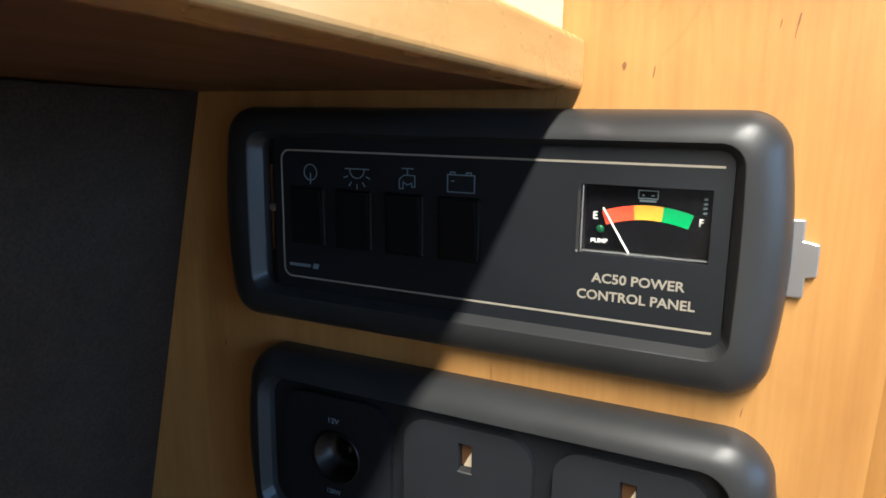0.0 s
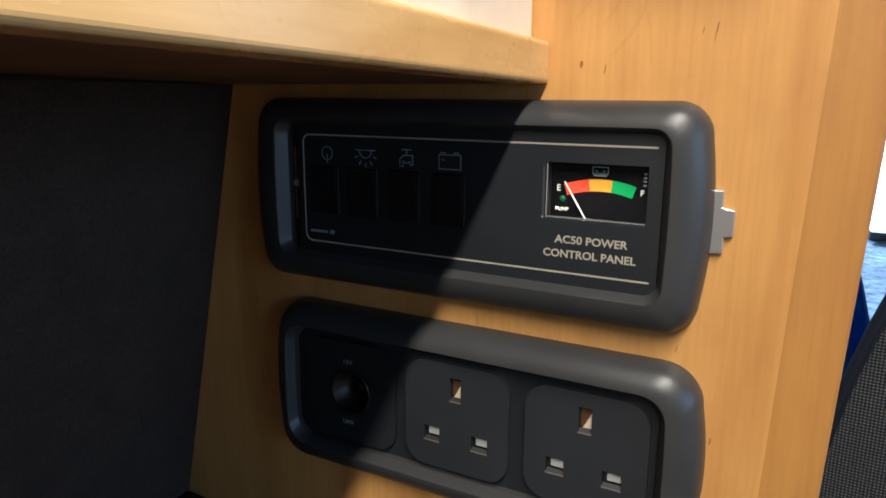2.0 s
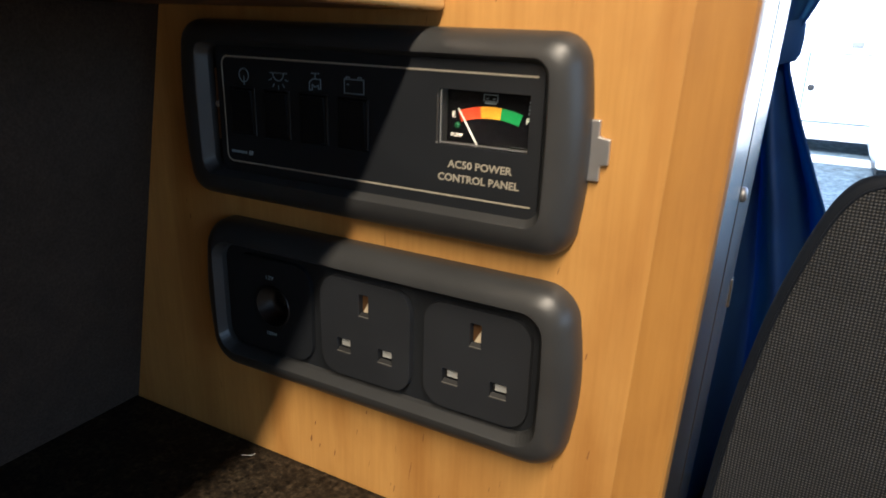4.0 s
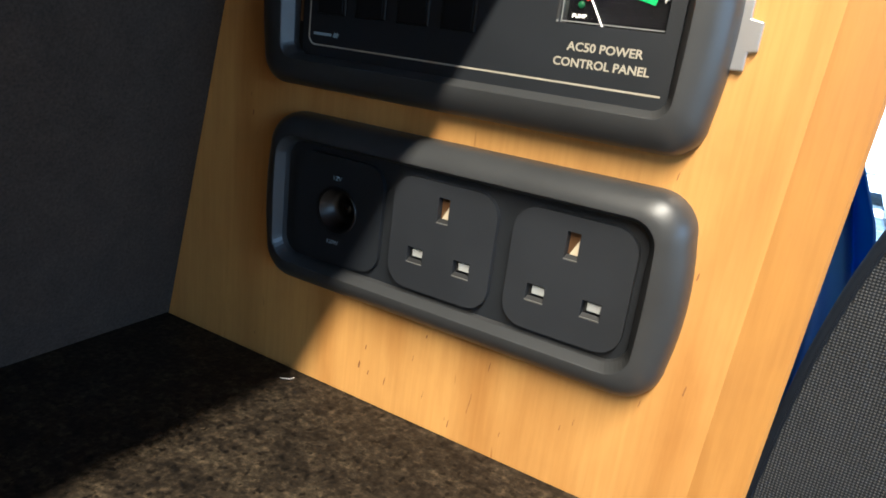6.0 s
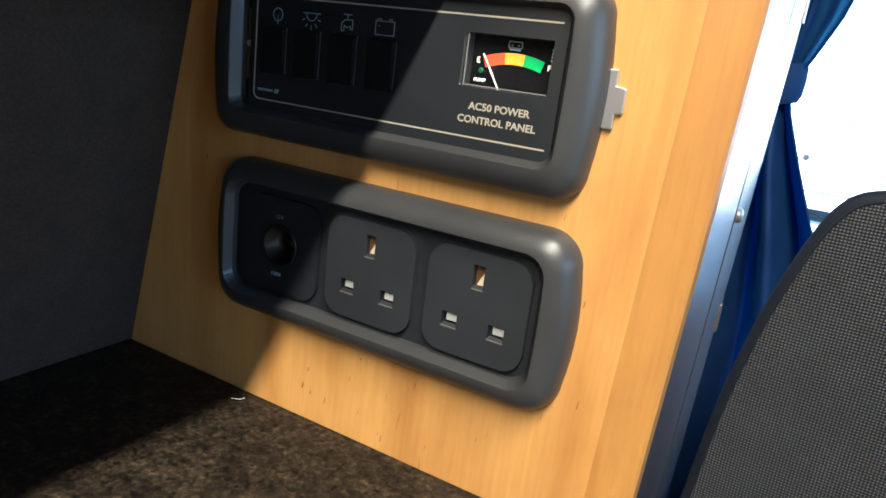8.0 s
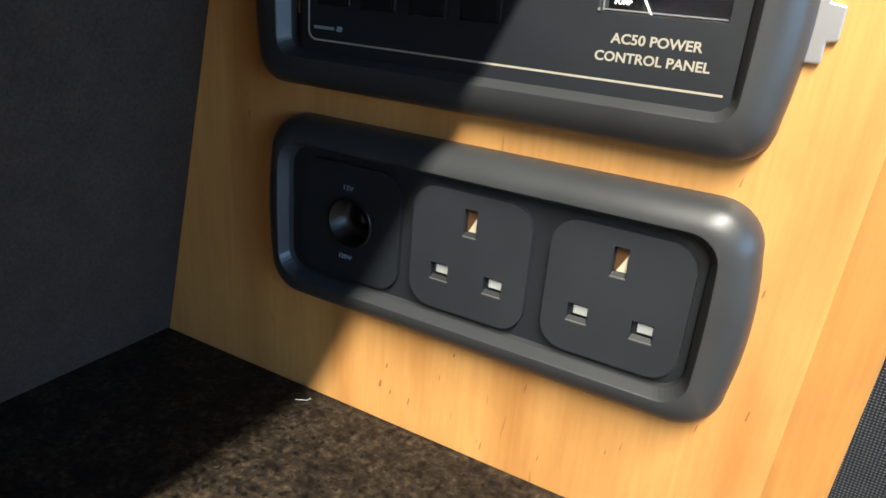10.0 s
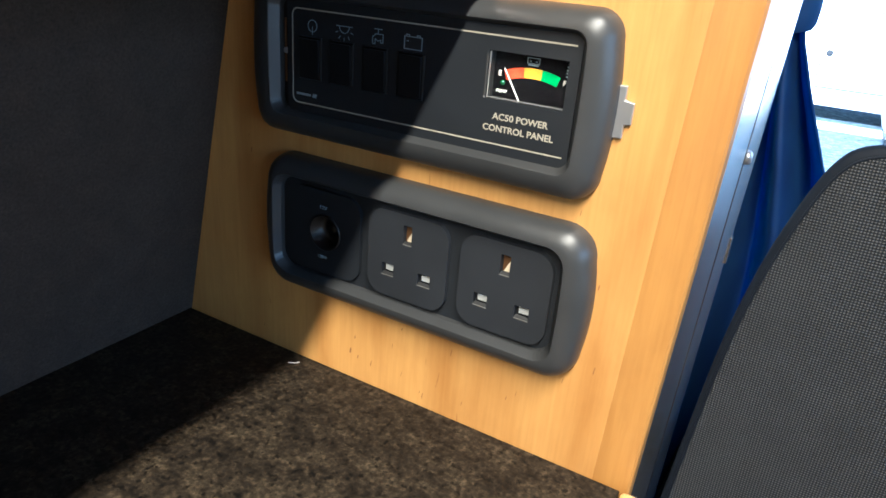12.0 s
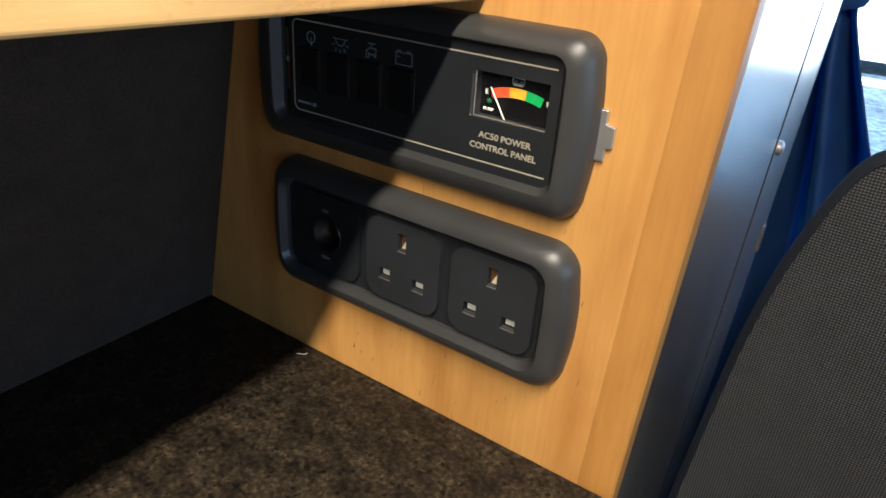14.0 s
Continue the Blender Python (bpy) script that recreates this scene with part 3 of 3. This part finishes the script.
cover = part("cover_glass", box(0.2156, 0.2524, FACE + 0.0013, FACE + 0.0019, 1.0801, 1.1004), COVER, meter, "clear plastic meter cover")
cover.visible_shadow = False

# ---- socket panel ----
outlet = thing("socket_panel", "charcoal plastic panel with two mains sockets and a round outlet", "socket panel")
part("bezel", loft(ring(SOCKET_OUT, SOCKET_IN, 0.0150, 0.0085, PROFILE)), BEZEL, outlet, "rounded charcoal frame", True)
part("inner_chamfer", loft(ring(SOCKET_OUT, SOCKET_IN, 0.0150, 0.0085, CHAMFER)), BEZEL, outlet)
hole = [(0.1245 + 0.0102 * math.cos(2 * math.pi * i / 32), 0.9922 + 0.0102 * math.sin(2 * math.pi * i / 32)) for i in range(32)]
part("backing", plate_with_holes(rounded(0.1762, 0.9922, 0.170, 0.057, 0.006), [hole], -0.0068, 0.0066), PLATE, outlet)
for cx in (0.1780, 0.2330):
    slots = [(cx - 0.0022, cx + 0.0022, 1.0012, 1.0102), (cx - 0.0145, cx - 0.0078, 0.9812, 0.9864), (cx + 0.0078, cx + 0.0145, 0.9812, 0.9864)]
    pins = [rect(x0 - 0.0004, x1 + 0.0004, z0 - 0.0014, z1) for x0, x1, z0, z1 in slots]
    sock = part("mains_socket", plate_with_holes(rounded(cx, 0.9920, 0.0480, 0.0480, 0.0095), pins, FACE, 0.0031), SOCKET, outlet, "grey square three-pin socket")
    for k, (x0, x1, z0, z1) in enumerate(slots):
        bm = bmesh.new()
        bm.faces.new([bm.verts.new(v) for v in ((x0 - 0.0004, FACE + 0.0001, z0 - 0.0014), (x1 + 0.0004, FACE + 0.0001, z0 - 0.0014), (x1, FACE + 0.0016, z0), (x0, FACE + 0.0016, z0))])
        part("slot_lip", bm, LIPGREY, sock)
        # thin bar carries the painted highlight of the lower rim
        part("highlight_rim", box(x0 - 0.0005, x1 + 0.0005, FACE - 0.0001, FACE + 0.0004, z0 - 0.0018, z0 - 0.0013), LIPLINE, sock, "lower rim with a painted highlight")
        if k == 0:
            part("slot_back", box(x0, x1, FACE + 0.0028, FACE + 0.0031, z0, z1), BRASS, sock, "brown brass earth contact")
            part("shutter", prism([(x0 + 0.0010, z0 + 0.0001), (x1, z0 + 0.0001), (x1, z0 + 0.0066)], FACE + 0.0018, FACE + 0.0027), IVORY, sock, "ivory slanted slot shutter")
        else:
            part("slot_back", box(x0, x1, FACE + 0.0028, FACE + 0.0031, z0, z1), CAVITY, sock)
            part("shutter", box(x0 + 0.0014, x1 - 0.0001, FACE + 0.0014, FACE + 0.0027, z0 + 0.0010, z0 + 0.0043, 0.0002), SHUTTER, sock, "pale slot shutter")
aux = part("round_outlet", plate_with_holes(rounded(0.1238, 0.9918, 0.0480, 0.0480, 0.0095), [hole], FACE + 0.0008, 0.0024), PLATE, outlet, "black accessory outlet plate")
part("barrel", moved(loft([[(r * math.cos(2 * math.pi * i / 32), r * math.sin(2 * math.pi * i / 32), z) for i in range(32)] for r, z in ((0.0104, 0.0001), (0.0106, 0.0010), (0.0096, 0.0010), (0.0093, -0.0080), (0.0030, -0.0084), (0.0028, -0.0060), (0.0005, -0.0060))]), Matrix.Translation((0.1245, FACE + 0.0008, 0.9922)) @ Matrix.Rotation(radians(90), 4, "X")), GLOSSY, aux, "glossy black round barrel", True)
lettering("voltage_mark", "12V", 0.1208, FACE + 0.0008, 1.0055, 0.0027, PALE, aux, 0.0048, 0.00003)
lettering("power_mark", "120W", 0.1196, FACE + 0.0008, 0.9762, 0.0027, PALE, aux, 0.0062, 0.00003)

# ---- small metal bracket ----
bracket = thing("bracket", "small stepped bright metal bracket screwed to the panel", "bracket")
steps = [(0.262, 1.0925), (0.2757, 1.0925), (0.2757, 1.0868), (0.2797, 1.0860), (0.2797, 1.0770), (0.2768, 1.0765), (0.2768, 1.0708), (0.262, 1.0708)]
part("plate", prism([(x - 0.0026, z + 0.0015) for x, z in steps], -0.0022, -0.0003, 0.0005), ALLOY, bracket)

# ---- heater controller ----
heater = thing("heater_controller", "black plastic heater controller on the wooden panel", "controller")
low = [(0.2215, 1.2500)] + arc(0.2290, 1.1812, 0.0075, 180, 262, 7) + [(0.2300 + 0.0520 * i / 12, 1.1736 - 0.0024 * math.sin(math.pi * i / 12)) for i in range(13)] + arc(0.2830, 1.1812, 0.0075, 278, 360, 7) + [(0.2905, 1.2500)]
rows = []
for y, d in ((-0.0003, 0.0), (-0.0090, 0.0), (-0.0114, 0.0004), (-0.0130, 0.0014), (-0.0138, 0.0028), (-0.0140, 0.0045)):
    rows.append([(0.256 + (x - 0.256) * (1 - d / 0.0345), y, 1.212 + (z - 1.212) * (1 - d / 0.038)) for x, z in low])
part("case", loft(rows, True, True), BLACK, heater)
for z in (1.1785, 1.1818, 1.1851):
    part("logo_bar", strokes([[(0.2555, z), (0.2605, z + 0.0015)]], 0.0022, -0.0141), NEEDLE, heater, "white slanted bar")
part("label_bar", strokes([[(0.2765, 1.1805), (0.2825, 1.1805)]], 0.0032, -0.0141), PALE, heater, "small pale printed bar")
part("knob", moved(turned([(0.0030, 0.0), (0.0028, 0.0020), (0.0015, 0.0028)], 14), Matrix.Translation((0.2350, -0.0141, 1.1825)) @ Matrix.Rotation(radians(90), 4, "X")), BLACK, heater, "small black button", True)

# ---- white round container in the locker ----
pot = thing("white_pot", "round white enamel pot lying on its side on the white box", "pot")
axis = Matrix.Translation((0.158, -0.041, 1.2085)) @ Matrix.Rotation(radians(58), 4, "Z") @ Matrix.Rotation(radians(90), 4, "X")
part("body", moved(turned([(0.0, 0.018), (0.026, 0.018), (0.0310, 0.0195), (0.0345, 0.018), (0.0362, 0.014), (0.0366, 0.0), (0.0360, -0.034)], 56), axis), ENAMEL, pot, "", True)
part("clip", moved(box(0.0355, 0.0380, -0.004, 0.004, -0.022, -0.006, 0.0008), axis), BRASS, pot, "small brass clip")

# ---- grey metal side sheet ----
side = thing("metal_side", "satin grey metal side sheet running forward from the wooden panel", "panel")


def sheet(y0, y1, set_back, name):
    bm = bmesh.new()
    rows = [[bm.verts.new((side_x(z, y) - d, y, z)) for z, d in ((0.25, set_back), (1.95, set_back), (1.95, 0.012), (0.25, 0.012))] for y in (y0, y1)]
    for i in range(4):
        bm.faces.new((rows[0][i], rows[0][(i + 1) % 4], rows[1][(i + 1) % 4], rows[1][i]))
    bm.faces.new(rows[0]), bm.faces.new(rows[1])
    part(name, bm, STEEL, side)


sheet(0.0200, 0.3740, 0.0, "front_sheet")
sheet(0.3850, 0.5150, 0.0006, "rear_sheet")
# dark faces over the sheet ends give the seam its shade
bm = bmesh.new()
for y, d in ((0.3738, 0.003), (0.3846, 0.0)):
    bm.faces.new([bm.verts.new(q) for z in (0.25, 1.95) for q in (((side_x(z, y) - 0.012, y, z), (side_x(z, y) - d, y, z)) if z < 1 else ((side_x(z, y) - d, y, z), (side_x(z, y) - 0.012, y, z)))])
part("seam", bm, CAVITY, side, "open seam with its shade put on as dark faces")
across = Matrix.Rotation(radians(90), 4, "Y")
part("screw", moved(turned([(0.0070, -0.001), (0.0068, 0.0020), (0.0040, 0.0042)], 16), Matrix.Translation((side_x(0.986, 0.403), 0.403, 0.986)) @ across), ALLOY, side, "domed bright screw head", True)
for z in (1.178, 0.856):
    x = side_x(z, 0.50)
    part("hinge_plate", box(x - 0.002, x + 0.0014, 0.503, 0.5147, z - 0.016, z + 0.016, 0.0005), STEEL, side, "small bright hinge plate")

# ---- cab seat ----
seat = thing("cab_seat", "dark cab seat with woven back and smooth piped edges", "seat")
half = [(0.69, 0.302), (0.78, 0.3095), (0.872, 0.3175), (0.94, 0.3290), (0.985, 0.3410), (1.012, 0.3500), (1.028, 0.3575), (1.0400, 0.3680)]
left = [(0.286, 0.45)] + [(x, z) for z, x in half] + [(0.390, 1.0460), (0.44, 1.0490), (0.50, 1.0510)]
mid = 0.550
for _ in range(2):
    left = left[:1] + [(p[0] * (1 - k) + q[0] * k, p[1] * (1 - k) + q[1] * k) for p, q in zip(left, left[1:]) for k in (0.25, 0.75)] + left[-1:]
contour = left + [(2 * mid - x, z) for x, z in reversed(left)]


def inset(points, d):
    cx, cz = mid, 0.70
    out = []
    for x, z in points:
        out.append((cx + (x - cx) * (1 - d / 0.25), cz + (z - cz) * (1 - d / 0.35)))
    return out


rings = [(0.060, 0.40), (0.045, 0.375), (0.023, 0.315), (0.0080, 0.280), (0.0025, 0.265), (0.0004, 0.2585), (0.0, 0.2540), (0.0006, 0.2496), (0.0020, 0.2476), (0.0056, 0.2460)]
part("cushion", loft([[(x, y, z) for x, z in inset(contour, d)] for d, y in rings], True, True), VINYL, seat, "smooth dark vinyl side panel", True)
part("back_cover", loft([[(x, y, z) for x, z in inset(contour, d)] for d, y in ((0.0058, 0.2463), (0.0074, 0.2453), (0.020, 0.2440), (0.034, 0.2430), (0.12, 0.2416))], False, True), WEAVE, seat, "grey woven mesh back")
seam = [(x, 0.2458, z) for x, z in inset(contour, 0.0058)]
part("piping", tube(seam, 0.0010), VINYL, seat, "dark stitched piping", True)
part("base", box(0.27, 0.80, 0.28, 0.80, 0.0, 0.46, 0.03, 3), VINYL, seat)

# ---- curtain ----
drape = thing("curtain", "blue velvet curtain gathered by a tieback beside the window", "curtain")
RIGHT = [(1.60, 0.460), (1.30, 0.360), (1.230, 0.337), (1.185, 0.325), (1.140, 0.306), (1.110, 0.290), (1.080, 0.294), (1.02, 0.318), (0.92, 0.362), (0.80, 0.395), (0.60, 0.420), (0.25, 0.44)]
LEFT = [(1.60, 0.09), (1.30, 0.14), (1.230, 0.17), (1.185, 0.19), (1.140, 0.215), (1.110, 0.230), (1.080, 0.226), (1.02, 0.195), (0.92, 0.150), (0.80, 0.12), (0.60, 0.09), (0.25, 0.08)]


def along(table, z):
    return float(np.interp(-z, [-a for a, _ in table], [b for _, b in table]))


bm = bmesh.new()
grid = []
for i in range(109):
    z = 1.60 - i / 80
    l, r = along(LEFT, z), along(RIGHT, z)
    gather = min(1.0, abs(z - 1.100) / 0.16)
    row = []
    for j in range(97):
        u = j / 96
        fold = 1 - 2 * abs(math.cos(math.pi * (3.6 * u + 0.30 + 0.07 * math.sin(z * 7)))) ** 3.0 + 0.16 * math.sin(u * 2 * math.pi * 7.3 + z * 5)
        row.append(bm.verts.new((l + (r - l) * u, 0.70 + (0.006 + 0.046 * gather) * fold, z)))
    grid.append(row)
for a, b in zip(grid, grid[1:]):
    for j in range(96):
        bm.faces.new((a[j], a[j + 1], b[j + 1], b[j]))
cloth = part("cloth", bm, CURTAIN, drape, "", True)
thick = cloth.modifiers.new("thickness", "SOLIDIFY")
thick.thickness = 0.002
band = [[(0.260 + (0.038 + d) * math.cos(a), 0.70 + (0.024 + d) * math.sin(a), z + 0.010 * math.cos(a)) for a in [2 * math.pi * i / 28 for i in range(28)]] for d, z in ((0.0, 1.078), (0.004, 1.086), (0.005, 1.104), (0.004, 1.120), (0.0, 1.126))]
part("tieback", loft(band), CURTAIN, drape, "blue cloth tieback band", True)

# ---- ceiling strip lamp ----
fitting = thing("ceiling_lamp", "long slim strip lamp under the van roof", "lamp")
part("housing", box(0.540, 0.620, -1.68, -0.28, 1.966, 1.9995, 0.006), ALLOY, fitting)
part("diffuser", box(0.548, 0.612, -1.66, -0.30, 1.950, 1.9655, 0.005), WHITE, fitting, "frosted white cover")

# ---- outside ----
structure("ground", box(-200, 200, -200, 300, -0.70, -0.55), ASPHALT, "asphalt yard coloured paler and bluer for daylight", "ground")
structure("kerb", box(-30, 30, 9.9, 10.05, -0.55, -0.47, 0.01), KERB, "pale concrete kerb", "kerb")

van = thing("parked_van", "white parked van standing across the yard", "van")
shape = [(-2.4, -0.30), (1.6, -0.30), (2.2, -0.20), (2.3, 0.35), (1.6, 0.60), (1.0, 1.75), (0.7, 1.95), (-2.3, 1.95), (-2.45, 1.8)]
part("body", prism([(x + 0.8, z) for x, z in shape], 10.6, 12.4, 0.06), PAINT, van, "", False)
part("side_door", box(0.03, 1.35, 10.585, 10.599, -0.09, 0.79, 0.004), PAINT, van, "white side hatch")
GAP = material("grey_door_gap", (0.10, 0.13, 0.14), 0.7)
for x0, x1, z0, z1 in ((0.005, 0.028, -0.11, 0.81), (0.028, 1.35, 0.792, 0.812), (0.028, 1.35, -0.118, -0.092)):
    part("door_gap", box(x0, x1, 10.590, 10.598, z0, z1), GAP, van, "thin grey gap round the hatch")
part("door_handle", moved(turned([(0.045, 0.0), (0.042, 0.018), (0.020, 0.026)], 18), Matrix.Translation((0.10, 10.585, 0.35)) @ Matrix.Rotation(radians(90), 4, "X")), RUBBER, van, "round dark lock")
# plain small box for the van's mirror
part("van_mirror", box(0.48, 0.62, 10.56, 10.599, 0.90, 0.97, 0.012), CLEAR, van, "small pale mirror shape")
part("sill", box(-1.5, 2.3, 10.56, 10.599, -0.34, -0.22, 0.01), KERB, van, "grey sill")
for x in (-0.95, 2.05):
    wheel = part("wheel", moved(turned([(0.20, -0.10), (0.31, -0.10), (0.33, -0.07), (0.33, 0.07), (0.31, 0.10), (0.20, 0.10)], 32), Matrix.Translation((x, 10.66, -0.22)) @ Matrix.Rotation(radians(90), 4, "X")), RUBBER, van)
    part("rim", moved(turned([(0.19, 0.0), (0.19, 0.02), (0.08, 0.03)], 24), Matrix.Translation((x, 10.56, -0.22)) @ Matrix.Rotation(radians(90), 4, "X")), ALLOY, wheel)

car = thing("parked_car", "white parked car with rounded nose facing the window", "car")
nose = rounded(1.75, 0.05, 1.80, 0.86, 0.22)
loops = [[(1.75 + (x - 1.75) * k, y, 0.05 + (z - 0.05) * k) for x, z in nose] for k, y in ((0.80, 8.62), (0.92, 8.70), (1.0, 8.90), (1.0, 10.2))]
part("body", loft(loops, True, True), PAINT, car, "", True)
part("bumper", box(0.92, 2.58, 8.56, 8.66, -0.34, -0.20, 0.04, 3), PAINT, car, "white bumper")
part("grille", box(1.35, 2.15, 8.58, 8.63, -0.10, 0.08, 0.015), RUBBER, car, "black slatted grille")
for x in (1.12, 2.38):
    part("headlight", moved(turned([(0.12, 0.0), (0.11, 0.05), (0.05, 0.08)], 20), Matrix.Translation((x, 8.70, 0.05)) @ Matrix.Rotation(radians(90), 4, "X")), CLEAR, car, "round clear headlight", True)
    tyre = part("wheel", moved(turned([(0.18, -0.09), (0.29, -0.09), (0.30, 0.0), (0.29, 0.09), (0.18, 0.09)], 28), Matrix.Translation((x - 0.05 if x < 1.5 else x + 0.05, 9.3, -0.25)) @ Matrix.Rotation(radians(90), 4, "Y")), RUBBER, car)

# ---- thread lying on the worktop ----
strand = [(0.0990, -0.0125, 0.9003), (0.1015, -0.0112, 0.9004), (0.1040, -0.0108, 0.9009), (0.1056, -0.0095, 0.9018)]
tagged(part("thread", tube(strand, 0.00016, 6), NEEDLE), "short white thread lying on the worktop", "thread")
